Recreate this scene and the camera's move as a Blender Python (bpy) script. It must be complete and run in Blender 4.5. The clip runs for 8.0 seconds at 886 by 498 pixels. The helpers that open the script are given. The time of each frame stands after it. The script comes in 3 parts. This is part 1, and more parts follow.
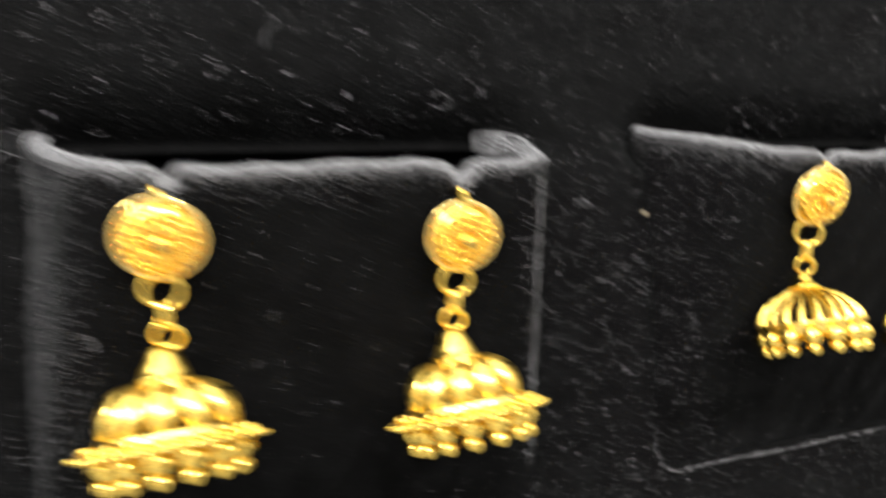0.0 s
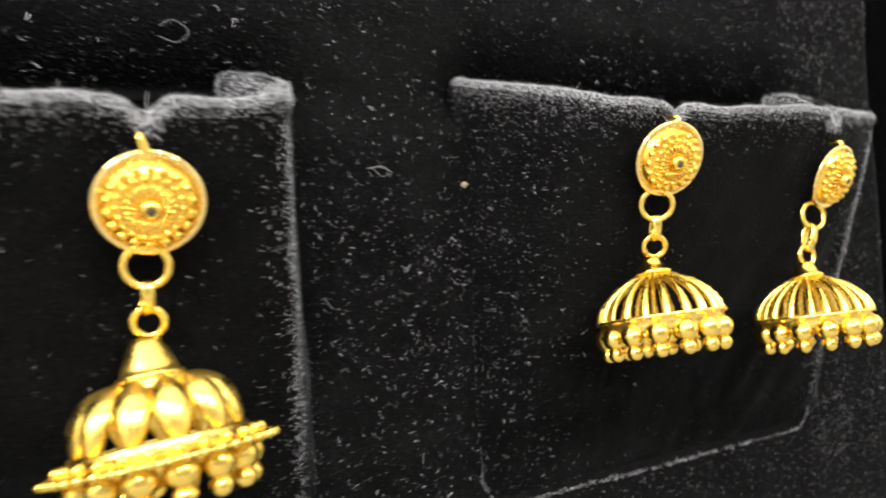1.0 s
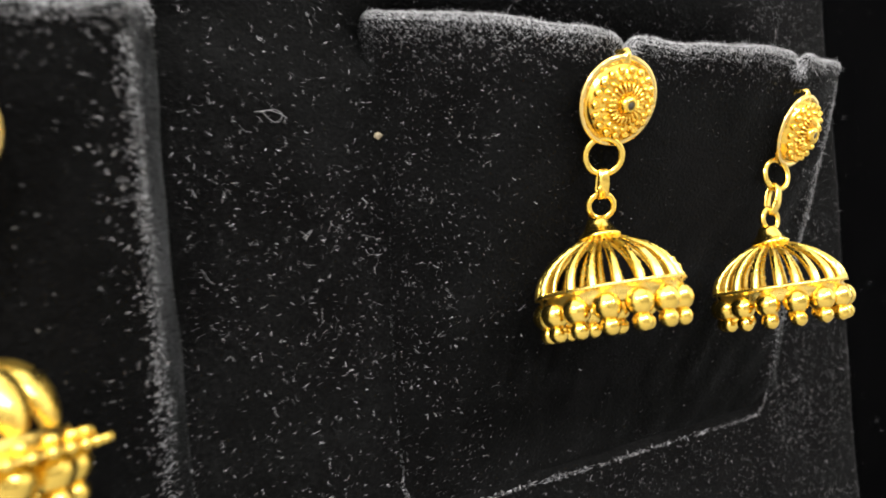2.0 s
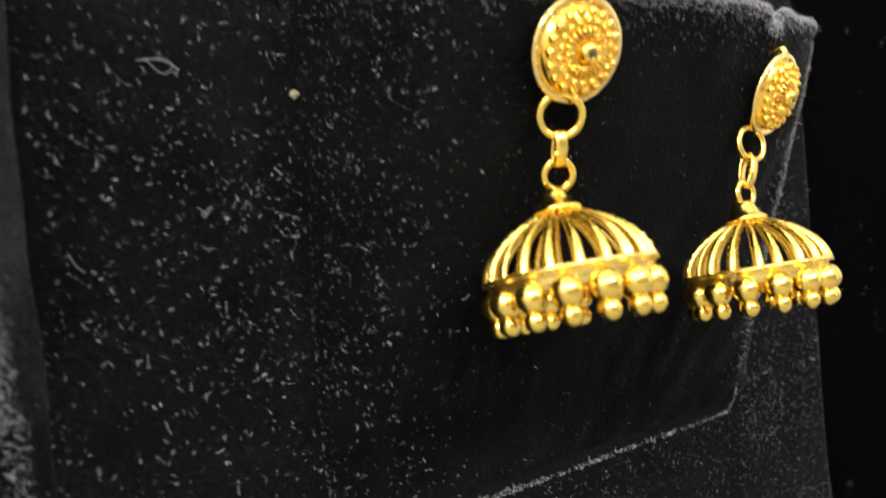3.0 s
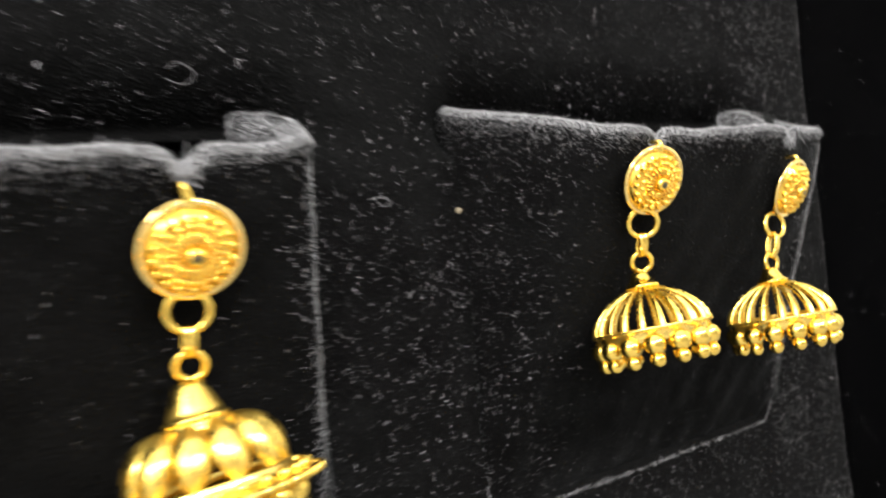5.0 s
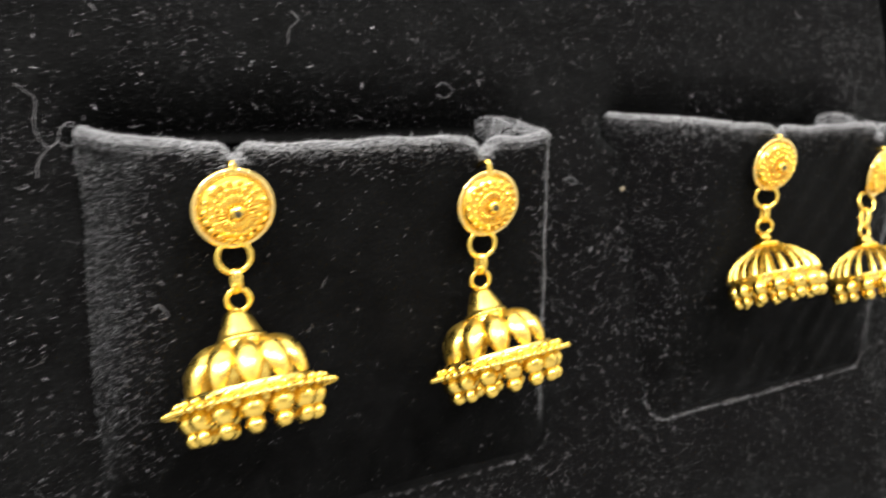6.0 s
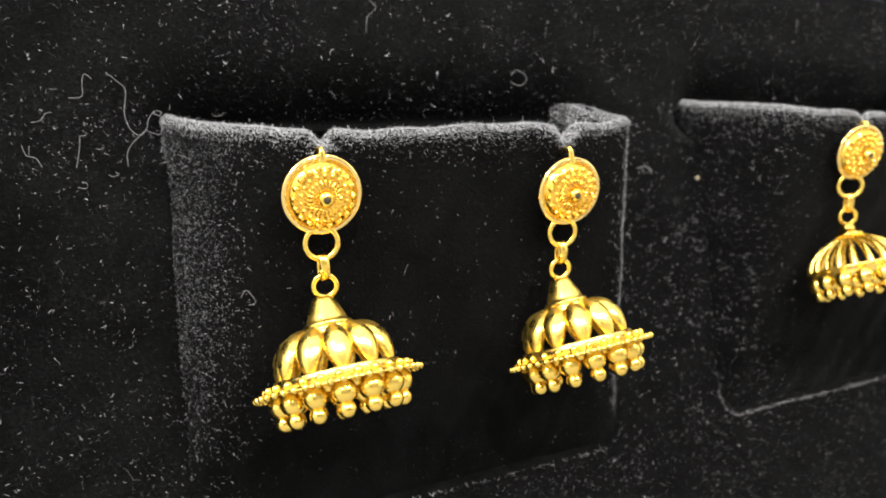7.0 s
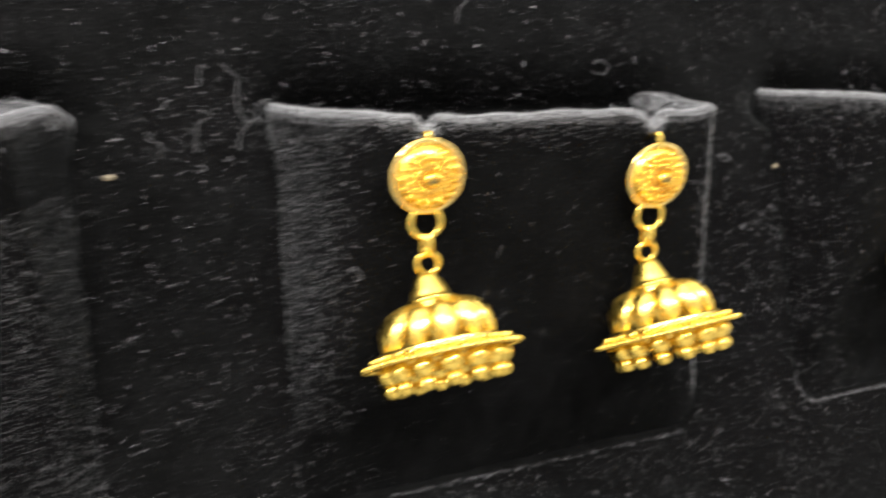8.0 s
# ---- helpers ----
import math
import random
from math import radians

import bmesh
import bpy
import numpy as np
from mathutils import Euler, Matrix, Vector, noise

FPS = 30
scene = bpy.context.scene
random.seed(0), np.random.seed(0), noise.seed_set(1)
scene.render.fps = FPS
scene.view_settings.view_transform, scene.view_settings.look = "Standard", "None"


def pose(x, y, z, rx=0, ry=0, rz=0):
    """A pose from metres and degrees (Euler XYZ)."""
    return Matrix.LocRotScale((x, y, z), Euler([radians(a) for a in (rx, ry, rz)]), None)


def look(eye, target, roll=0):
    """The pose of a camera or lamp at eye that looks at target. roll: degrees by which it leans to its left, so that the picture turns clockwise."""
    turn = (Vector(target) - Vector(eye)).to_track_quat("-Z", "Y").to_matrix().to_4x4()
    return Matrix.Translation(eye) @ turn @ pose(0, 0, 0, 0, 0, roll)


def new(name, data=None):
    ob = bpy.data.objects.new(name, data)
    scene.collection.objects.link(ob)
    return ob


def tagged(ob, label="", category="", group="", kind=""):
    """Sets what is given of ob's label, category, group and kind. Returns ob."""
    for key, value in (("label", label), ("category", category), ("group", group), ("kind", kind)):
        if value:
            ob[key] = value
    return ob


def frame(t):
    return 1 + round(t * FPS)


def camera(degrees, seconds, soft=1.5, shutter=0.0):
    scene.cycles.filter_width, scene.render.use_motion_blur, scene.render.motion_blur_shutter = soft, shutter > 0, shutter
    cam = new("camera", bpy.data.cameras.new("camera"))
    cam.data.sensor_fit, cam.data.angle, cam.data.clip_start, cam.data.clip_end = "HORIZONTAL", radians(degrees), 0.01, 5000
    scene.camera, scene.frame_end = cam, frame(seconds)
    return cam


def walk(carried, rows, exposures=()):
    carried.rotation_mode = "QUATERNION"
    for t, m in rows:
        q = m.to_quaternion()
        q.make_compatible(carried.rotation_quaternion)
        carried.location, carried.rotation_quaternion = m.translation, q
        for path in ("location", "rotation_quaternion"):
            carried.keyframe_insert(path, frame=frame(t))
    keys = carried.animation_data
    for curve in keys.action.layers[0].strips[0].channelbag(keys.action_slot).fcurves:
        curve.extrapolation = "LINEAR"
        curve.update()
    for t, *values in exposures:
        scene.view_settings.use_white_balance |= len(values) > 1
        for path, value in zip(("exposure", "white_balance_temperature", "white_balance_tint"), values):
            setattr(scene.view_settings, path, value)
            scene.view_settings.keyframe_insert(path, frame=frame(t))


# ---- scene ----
# ---- camera ----
cam = camera(61.64, 8.0, 1.7, 0.65)
cam.data.dof.use_dof = True
cam.data.dof.focus_distance, cam.data.dof.aperture_fstop = 0.084, 34
PATH = [
    (0.0, -0.01968, -0.10177, 0.13135, 89.62, 3.48, -22.05),
    (0.0333, -0.01699, -0.10103, 0.12979, 89.82, 3.63, -22.11),
    (0.1, -0.01259, -0.09983, 0.12724, 90.15, 3.88, -22.21),
    (0.2, -0.00893, -0.09883, 0.12513, 90.43, 4.09, -22.29),
    (0.5, -0.00288, -0.09095, 0.12574, 89.58, 3.77, -24.91),
    (0.7, 0.00382, -0.08953, 0.12529, 90.61, 4.3, -25.39),
    (1.0, 0.00965, -0.08613, 0.12685, 89.59, 4.25, -27.32),
    (1.5, 0.01617, -0.08033, 0.12347, 89.55, 4.58, -29.53),
    (1.7, 0.01755, -0.07789, 0.12283, 89.24, 4.69, -30.31),
    (2.8, 0.02707, -0.06554, 0.12386, 88.25, 5.07, -34.53),
    (3.0, 0.02819, -0.0644, 0.12088, 88.27, 5.36, -35.14),
    (3.5, 0.031, -0.06206, 0.11893, 88.19, 5.86, -36.06),
    (4.0, 0.02956, -0.06372, 0.12102, 88.32, 6.33, -36.27),
    (4.2, 0.02564, -0.06531, 0.12338, 88.27, 6.33, -36.03),
    (5.3, -0.01332, -0.09332, 0.13064, 90.25, 6.89, -31.64),
    (5.5, -0.02275, -0.09806, 0.13019, 90.53, 6.83, -30.84),
    (6.0, -0.03764, -0.10443, 0.12527, 90.79, 6.56, -28.39),
    (6.5, -0.04317, -0.10788, 0.12349, 90.82, 6.38, -26.46),
    (7.0, -0.04199, -0.10152, 0.12491, 90.78, 6.31, -25.13),
    (7.5, -0.04272, -0.10227, 0.12616, 90.85, 6.14, -23.76),
    (7.8, -0.04348, -0.10228, 0.12486, 90.62, 5.97, -22.67),
    (7.9, -0.04621, -0.10239, 0.12425, 90.76, 5.95, -22.37),
    (7.9667, -0.0488, -0.1025, 0.12367, 90.9, 5.93, -22.09),
    (8.0, -0.0503, -0.10256, 0.12333, 90.97, 5.92, -21.92),
]
walk(cam, [(t, pose(x, y, z, rx, ry, rz)) for t, x, y, z, rx, ry, rz in PATH], [(0.0, 0.27), (1.7, 0.26), (2.8, -0.04), (4.2, -0.04), (5.3, 0.30), (8.0, 0.27)])

# ---- world and light ----
world = bpy.data.worlds.new("world")
world.use_nodes = True
world.node_tree.nodes["Background"].inputs[0].default_value = (0.9, 0.95, 1.0, 1)
world.node_tree.nodes["Background"].inputs[1].default_value = 0.02
scene.world = world


def area_lamp(name, eye, target, size, watts, colour):
    lamp = bpy.data.lights.new(name, "AREA")
    lamp.shape, lamp.size, lamp.energy, lamp.color = "DISK", size, watts, colour
    ob = new(name, lamp)
    ob.matrix_world = look(eye, target)
    return ob


AIM = (0.03, 0.0, 0.12)
area_lamp("side_lamp", (-0.50, -0.30, 0.50), AIM, 0.22, 5.2, (1.0, 0.98, 0.95))
for spot_x in (-0.34, -0.08, 0.18, 0.44):
    area_lamp("showcase_spot", (spot_x, -0.60, 0.54), (spot_x * 0.4, -0.06, 0.10), 0.04, 3.2, (1.0, 0.98, 0.95))

# unseen fill lamp, added so the gold's upper faces reflect something bright
fill_panel = bpy.data.lights.new("reflection_fill", "AREA")
fill_panel.shape, fill_panel.size, fill_panel.size_y, fill_panel.energy, fill_panel.color = "RECTANGLE", 1.0, 0.75, 2.8, (1.0, 0.98, 0.95)
new("reflection_fill", fill_panel).matrix_world = look((0.03, -0.10, 0.79), (0.03, -0.09, 0.0))

CM = 0.01


# ---- materials ----
def material(name):
    m = bpy.data.materials.new(name)
    m.use_nodes = True
    return m, m.node_tree.nodes, m.node_tree.links, m.node_tree.nodes["Principled BSDF"]


def velvet_material(name, base, sheen, even):
    m, nodes, links, b = material(name)
    where = nodes.new("ShaderNodeTexCoord")
    pile = nodes.new("ShaderNodeTexNoise")
    pile.inputs["Scale"].default_value, pile.inputs["Detail"].default_value = 2600, 3
    nap = nodes.new("ShaderNodeTexNoise")
    nap.inputs["Scale"].default_value, nap.inputs["Detail"].default_value = 130, 4
    for n in (pile, nap):
        links.new(where.outputs["Object"], n.inputs["Vector"])
    grain = nodes.new("ShaderNodeMapRange")
    grain.inputs["From Min"].default_value, grain.inputs["From Max"].default_value = 0.38, 0.68
    grain.inputs["To Min"].default_value, grain.inputs["To Max"].default_value = even, 1.0
    links.new(pile.outputs[0], grain.inputs["Value"])
    patch = nodes.new("ShaderNodeMapRange")
    patch.inputs["From Min"].default_value, patch.inputs["From Max"].default_value = 0.3, 0.7
    patch.inputs["To Min"].default_value, patch.inputs["To Max"].default_value = 0.30, 1.45
    links.new(nap.outputs[0], patch.inputs["Value"])
    both = nodes.new("ShaderNodeMath")
    both.operation = "MULTIPLY"
    links.new(grain.outputs[0], both.inputs[0])
    links.new(patch.outputs[0], both.inputs[1])
    weight = nodes.new("ShaderNodeMath")
    weight.operation = "MULTIPLY"
    weight.inputs[1].default_value = sheen
    links.new(both.outputs[0], weight.inputs[0])
    links.new(weight.outputs[0], b.inputs["Sheen Weight"])
    tone = nodes.new("ShaderNodeMix")
    tone.data_type = "RGBA"
    tone.inputs[6].default_value = (base * 0.4, base * 0.4, base * 0.4, 1)
    tone.inputs[7].default_value = (base * 1.6, base * 1.6, base * 1.65, 1)
    links.new(both.outputs[0], tone.inputs[0])
    links.new(tone.outputs[2], b.inputs["Base Color"])
    b.inputs["Sheen Roughness"].default_value = 0.18
    b.inputs["Sheen Tint"].default_value = (0.92, 0.95, 1.0, 1)
    b.inputs["Roughness"].default_value = 1.0
    b.inputs["Specular IOR Level"].default_value = 0.05
    bump = nodes.new("ShaderNodeBump")
    bump.inputs["Strength"].default_value, bump.inputs["Distance"].default_value = 0.7, 0.0003
    links.new(pile.outputs[0], bump.inputs["Height"])
    links.new(bump.outputs[0], b.inputs["Normal"])
    return m


def gold_material(name, colour, rough):
    m, nodes, links, b = material(name)
    where = nodes.new("ShaderNodeTexCoord")
    wear = nodes.new("ShaderNodeTexNoise")
    wear.inputs["Scale"].default_value, wear.inputs["Detail"].default_value = 420, 5
    fine = nodes.new("ShaderNodeTexNoise")
    fine.inputs["Scale"].default_value, fine.inputs["Detail"].default_value = 950, 3
    for n in (wear, fine):
        links.new(where.outputs["Object"], n.inputs["Vector"])
    gloss = nodes.new("ShaderNodeMapRange")
    gloss.inputs["From Min"].default_value, gloss.inputs["From Max"].default_value = 0.3, 0.7
    gloss.inputs["To Min"].default_value, gloss.inputs["To Max"].default_value = rough * 0.7, rough * 1.5
    links.new(wear.outputs[0], gloss.inputs["Value"])
    links.new(gloss.outputs[0], b.inputs["Roughness"])
    tone = nodes.new("ShaderNodeMix")
    tone.data_type = "RGBA"
    tone.inputs[6].default_value = (*colour, 1)
    tone.inputs[7].default_value = (colour[0] * 0.93, colour[1] * 0.84, colour[2] * 0.7, 1)
    links.new(wear.outputs[0], tone.inputs[0])
    links.new(tone.outputs[2], b.inputs["Base Color"])
    b.inputs["Metallic"].default_value = 1.0
    bump = nodes.new("ShaderNodeBump")
    bump.inputs["Strength"].default_value, bump.inputs["Distance"].default_value = 0.55, 0.00012
    links.new(fine.outputs[0], bump.inputs["Height"])
    links.new(bump.outputs[0], b.inputs["Normal"])
    return m


def plain_material(name, colour, rough, spread=0.12, scale=30):
    m, nodes, links, b = material(name)
    where = nodes.new("ShaderNodeTexCoord")
    n = nodes.new("ShaderNodeTexNoise")
    n.inputs["Scale"].default_value, n.inputs["Detail"].default_value = scale, 5
    links.new(where.outputs["Object"], n.inputs["Vector"])
    tone = nodes.new("ShaderNodeMix")
    tone.data_type = "RGBA"
    tone.inputs[6].default_value = (*[c * (1 - spread) for c in colour], 1)
    tone.inputs[7].default_value = (*[min(1, c * (1 + spread)) for c in colour], 1)
    links.new(n.outputs[0], tone.inputs[0])
    links.new(tone.outputs[2], b.inputs["Base Color"])
    b.inputs["Roughness"].default_value = rough
    return m


def strand_material(name, low, high, shine=0.2, rare=1.0):
    m, nodes, links, b = material(name)
    geo = nodes.new("ShaderNodeNewGeometry")
    tone = nodes.new("ShaderNodeMix")
    tone.data_type = "RGBA"
    tone.inputs[6].default_value, tone.inputs[7].default_value = (*low, 1), (*high, 1)
    few = nodes.new("ShaderNodeMath")
    few.operation = "POWER"
    few.inputs[1].default_value = rare
    links.new(geo.outputs["Random Per Island"], few.inputs[0])
    links.new(few.outputs[0], tone.inputs[0])
    links.new(tone.outputs[2], b.inputs["Base Color"])
    b.inputs["Roughness"].default_value = 0.5
    b.inputs["Specular IOR Level"].default_value = shine
    return m


VELVET = velvet_material("black_velvet", 0.0026, 0.105, 0.15)
PAD_VELVET = velvet_material("pad_velvet", 0.0020, 0.145, 0.4)
BOARD = plain_material("black_board", (0.0012, 0.0012, 0.0013), 1.0, 0.3, 60)
BOARD.node_tree.nodes["Principled BSDF"].inputs["Specular IOR Level"].default_value = 0.0
GOLD = gold_material("yellow_gold", (0.93, 0.68, 0.155), 0.19)
GOLD_DEEP = gold_material("stamped_gold", (0.91, 0.62, 0.115), 0.15)
GOLD_MATT = gold_material("satin_gold", (0.93, 0.705, 0.20), 0.24)
PETAL_GOLD = gold_material("burnished_gold", (0.93, 0.685, 0.16), 0.27)
WIRE_GOLD = gold_material("drawn_wire_gold", (0.93, 0.705, 0.16), 0.26)
RIM_GOLD = gold_material("polished_rim_gold", (0.92, 0.70, 0.27), 0.11)
# dark tone that stands for the shade inside the boss's hole
HOLE_SHADE = plain_material("hole_shade_tone", (0.03, 0.025, 0.015), 0.5)
LINT = strand_material("lint", (0.02, 0.02, 0.021), (0.52, 0.52, 0.54), 0.2, 2.0)
CURL = strand_material("curled_lint", (0.03, 0.03, 0.031), (0.58, 0.58, 0.60), 0.2, 2.0)
PILE = strand_material("pile", (0.001, 0.001, 0.001), (0.016, 0.016, 0.0165), 0.04)
PAD_PILE = strand_material("pad_pile", (0.0008, 0.0008, 0.0008), (0.009, 0.009, 0.0093), 0.03, 1.5)
# grey hair tone that stands in for light and sheen on the pile
LIT_PILE = strand_material("lit_pile", (0.01, 0.01, 0.0105), (0.30, 0.30, 0.31), 0.2, 2.0)
# pale from dust, with light on the velvet's edges put into the tone too
FUZZ = strand_material("dusty_lit_fuzz", (0.04, 0.04, 0.041), (0.44, 0.44, 0.46))
FLAKE = plain_material("paper_flake", (0.20, 0.165, 0.11), 0.7, 0.2, 900)
# tones of the unseen shell, chosen for what the gold reflects
PAINT = plain_material("wall_paint", (0.80, 0.79, 0.77), 0.8, 0.05, 6)
DIM_FRONT = plain_material("dim_front_tone", (0.30, 0.295, 0.285), 0.8, 0.05, 6)
COUNTER = plain_material("counter_laminate", (0.20, 0.197, 0.19), 0.5, 0.15, 18)


# ---- mesh helpers (sizes in centimetres) ----
def mesh_from(name, verts, faces, mat, smooth=True):
    me = bpy.data.meshes.new(name)
    me.from_pydata([tuple(v) for v in np.asarray(verts, float) * CM], [], [tuple(f) for f in faces])
    me.materials.append(mat)
    if smooth:
        me.polygons.foreach_set("use_smooth", [True] * len(me.polygons))
    me.update()
    return me


def part(name, me, parent, label="", m=None):
    ob = new(name, me)
    ob.parent = parent
    if m is not None:
        ob.matrix_basis = m
    return tagged(ob, label) if label else ob


def thing(name, x, y, z, label, category, group="", kind=""):
    ob = new(name)
    ob.empty_display_size = 0.01
    ob.location = (x * CM, y * CM, z * CM)
    return tagged(ob, label, category, group, kind)


def grid_faces(rows, cols, wrap=False):
    out = []
    for r in range(rows - 1):
        for c in range(cols if wrap else cols - 1):
            d = (c + 1) % cols
            out.append((r * cols + c, r * cols + d, (r + 1) * cols + d, (r + 1) * cols + c))
    return out


def lathe(profile, sides):
    """Verts and faces of a turned shape: profile of (radius, height) from one end to the other."""
    verts = [(r * math.cos(2 * math.pi * k / sides), r * math.sin(2 * math.pi * k / sides), h) for r, h in profile for k in range(sides)]
    return verts, grid_faces(len(profile), sides, True)


def ball(radius, centre=(0, 0, 0), rings=8, sides=12, squash=1.0):
    prof = [(radius * math.sin(math.pi * k / rings) + 1e-4, -radius * squash * math.cos(math.pi * k / rings)) for k in range(rings + 1)]
    v, f = lathe(prof, sides)
    return [(a + centre[0], b + centre[1], c + centre[2]) for a, b, c in v], f


def tube(points, radius, sides=8, closed=False, flat=1.0, twist=0.0, lobes=0.0):
    """A wire along the points; radius may be a function of the share of its length."""
    pts = [Vector(p) for p in points]
    n, verts = len(pts), []
    side = None
    for i, p in enumerate(pts):
        a = pts[(i - 1) % n] if closed or i else p
        b = pts[(i + 1) % n] if closed or i < n - 1 else p
        t = (b - a).normalized()
        if side is None:
            side = t.orthogonal().normalized()
        side = (side - t * side.dot(t)).normalized()
        up = t.cross(side)
        r = radius(i / (n - 1)) if callable(radius) else radius
        for k in range(sides):
            w = 2 * math.pi * k / sides
            g = r * (1 + lobes * math.cos(2 * (w + twist * i)))
            verts.append(p + side * math.cos(w) * g + up * math.sin(w) * g * flat)
    faces = grid_faces(n, sides, True)
    if closed:
        faces += [((n - 1) * sides + k, (n - 1) * sides + (k + 1) % sides, (k + 1) % sides, k) for k in range(sides)]
    else:
        faces += [tuple(reversed(range(sides))), tuple((n - 1) * sides + k for k in range(sides))]
    return [tuple(v) for v in verts], faces


def joined(*pieces):
    verts, faces = [], []
    for v, f in pieces:
        base = len(verts)
        verts += list(v)
        faces += [tuple(i + base for i in q) for q in f]
    return verts, faces


def moved(piece, m):
    return [tuple(m @ Vector(v)) for v in piece[0]], piece[1]


def strands(name, where, normals, count, length, width, curl, lift, mat, seed, label, segs=3):
    """Thin curved ribbons lying on a surface: loose fibres and the pile's own hairs."""
    rng = np.random.default_rng(seed)
    if where.ndim == 3:
        r, c = where.shape[0] - 1, where.shape[1] - 1
        u, v = rng.integers(0, r, count), rng.integers(0, c, count)
        a, b = rng.uniform(size=(count, 1)), rng.uniform(size=(count, 1))
        p = (where[u, v] * (1 - a) + where[u + 1, v] * a) * (1 - b) + (where[u, v + 1] * (1 - a) + where[u + 1, v + 1] * a) * b
        n = normals[u, v]
    else:
        pick = rng.integers(0, len(where), count)
        p, n = where[pick].copy(), normals[pick]
    t = rng.normal(size=(count, 3))
    t -= n * (t * n).sum(1, keepdims=True) * (1 - lift)
    t += n * lift * np.abs(rng.normal(size=(count, 1)))
    t /= np.linalg.norm(t, axis=1, keepdims=True)
    ln = length * rng.lognormal(0, 0.55, count)[:, None]
    wd = width * rng.uniform(0.6, 1.5, count)[:, None]
    bend = np.cross(n, t) * rng.normal(size=(count, 1)) * curl
    p += n * 0.012
    verts = np.zeros((count, segs + 1, 2, 3))
    way = t.copy()
    for s in range(segs + 1):
        across = np.cross(way, n)
        across /= np.linalg.norm(across, axis=1, keepdims=True) + 1e-9
        taper = 1.0 if s < segs else 0.4
        verts[:, s, 0], verts[:, s, 1] = p - across * wd * taper / 2, p + across * wd * taper / 2
        way = way + bend / segs + rng.normal(size=(count, 3)) * curl * 0.25
        dip = (way * n).sum(1, keepdims=True)
        way = way - n * np.minimum(dip, 0)
        way /= np.linalg.norm(way, axis=1, keepdims=True)
        p = p + way * ln / segs
    per = (segs + 1) * 2
    quad = np.array([(2 * s, 2 * s + 1, 2 * s + 3, 2 * s + 2) for s in range(segs)])
    faces = (np.arange(count)[:, None, None] * per + quad[None]).reshape(-1, 4)
    ob = new(name, mesh_from(name, verts.reshape(-1, 3), faces.tolist(), mat))
    return tagged(ob, label, "lint", kind="stuff")


# ---- the setting ----
PITCH = 9.08
PAD_LEFT = (-3.30 - PITCH, -3.14, -3.14 + PITCH)
PANEL_RIGHT = 14.75


def root_left(z):
    """Where a pad's left side leaves the panel, from the pad's own origin."""
    return -0.05 - 0.13 * np.clip((14.7 - z) / 3.5, 0, 1)


def root_right(left):
    """Where a pad's right side leaves the panel; the last pad is narrower."""
    return 6.34 if left > 4 else 6.64


def opening_distance(x, z):
    """Signed distance to the nearest pad's opening in the panel, negative inside."""
    best = np.full(np.shape(x), 99.0)
    for left in PAD_LEFT:
        low, high = left + root_left(z) - 0.03, left + root_right(left) + 0.03
        cx, cz, hx, hz = (low + high) / 2, 11.9, (high - low) / 2, 2.86
        r = np.where(z < cz, 0.5, 0.55)
        qx, qz = np.abs(x - cx) - hx + r, np.abs(z - cz) - hz + r
        d = np.hypot(np.maximum(qx, 0), np.maximum(qz, 0)) + np.minimum(np.maximum(qx, qz), 0) - r
        best = np.minimum(best, d)
    return best


def panel_depth(x, z):
    d = opening_distance(x, z)
    s = np.clip(-d / 0.22, 0, 1)
    y = np.where(d < 0, 0.30 * (1 - np.sqrt(np.maximum(0, 1 - s ** 2))) + np.clip((-d - 0.16) / 0.12, 0, 1) * 1.7, 0.0)
    roll = np.clip((z - 14.1) / 0.6, 0, 1) * np.clip((1.0 - d) / 1.0, 0, 1) ** 2 * 0.70
    y = y + roll
    e = np.clip((x - (PANEL_RIGHT - 0.22)) / 0.22, 0, 1)
    y = y + 0.22 * (1 - np.sqrt(np.maximum(0, 1 - e ** 2)))
    return y + 0.02 * np.sin(0.7 * x + 1.1 * z) + 0.012 * np.sin(2.3 * x - 1.7 * z)


def build_panel():
    xs = np.r_[np.arange(-19, -12, 0.5), np.arange(-12, PANEL_RIGHT - 0.3, 0.05), np.linspace(PANEL_RIGHT - 0.3, PANEL_RIGHT, 9)]
    zs = np.r_[np.arange(0, 8, 0.5), np.arange(8, 15.6, 0.05), np.arange(15.6, 20.1, 0.1)]
    x, z = np.meshgrid(xs, zs)
    y = panel_depth(x, z)
    verts = np.stack([x, y, z], -1).reshape(-1, 3)
    faces = grid_faces(len(zs), len(xs))
    rows, cols = len(zs), len(xs)
    edge = list(range(cols)) + [r * cols + cols - 1 for r in range(1, rows)] + [rows * cols - 1 - c for c in range(1, cols)] + [r * cols for r in range(rows - 2, 0, -1)]
    back = verts[edge].copy()
    back[:, 1] = 2.6
    base = len(verts)
    verts = np.r_[verts, back]
    n = len(edge)
    faces += [(edge[i], base + i, base + (i + 1) % n, edge[(i + 1) % n]) for i in range(n)]
    faces.append(tuple(base + i for i in range(n)))
    ob = new("display_panel", mesh_from("display_panel", verts, faces, VELVET))
    return tagged(ob, "black velvet jewellery display panel with three openings", "display panel", kind="structure")


panel = build_panel()


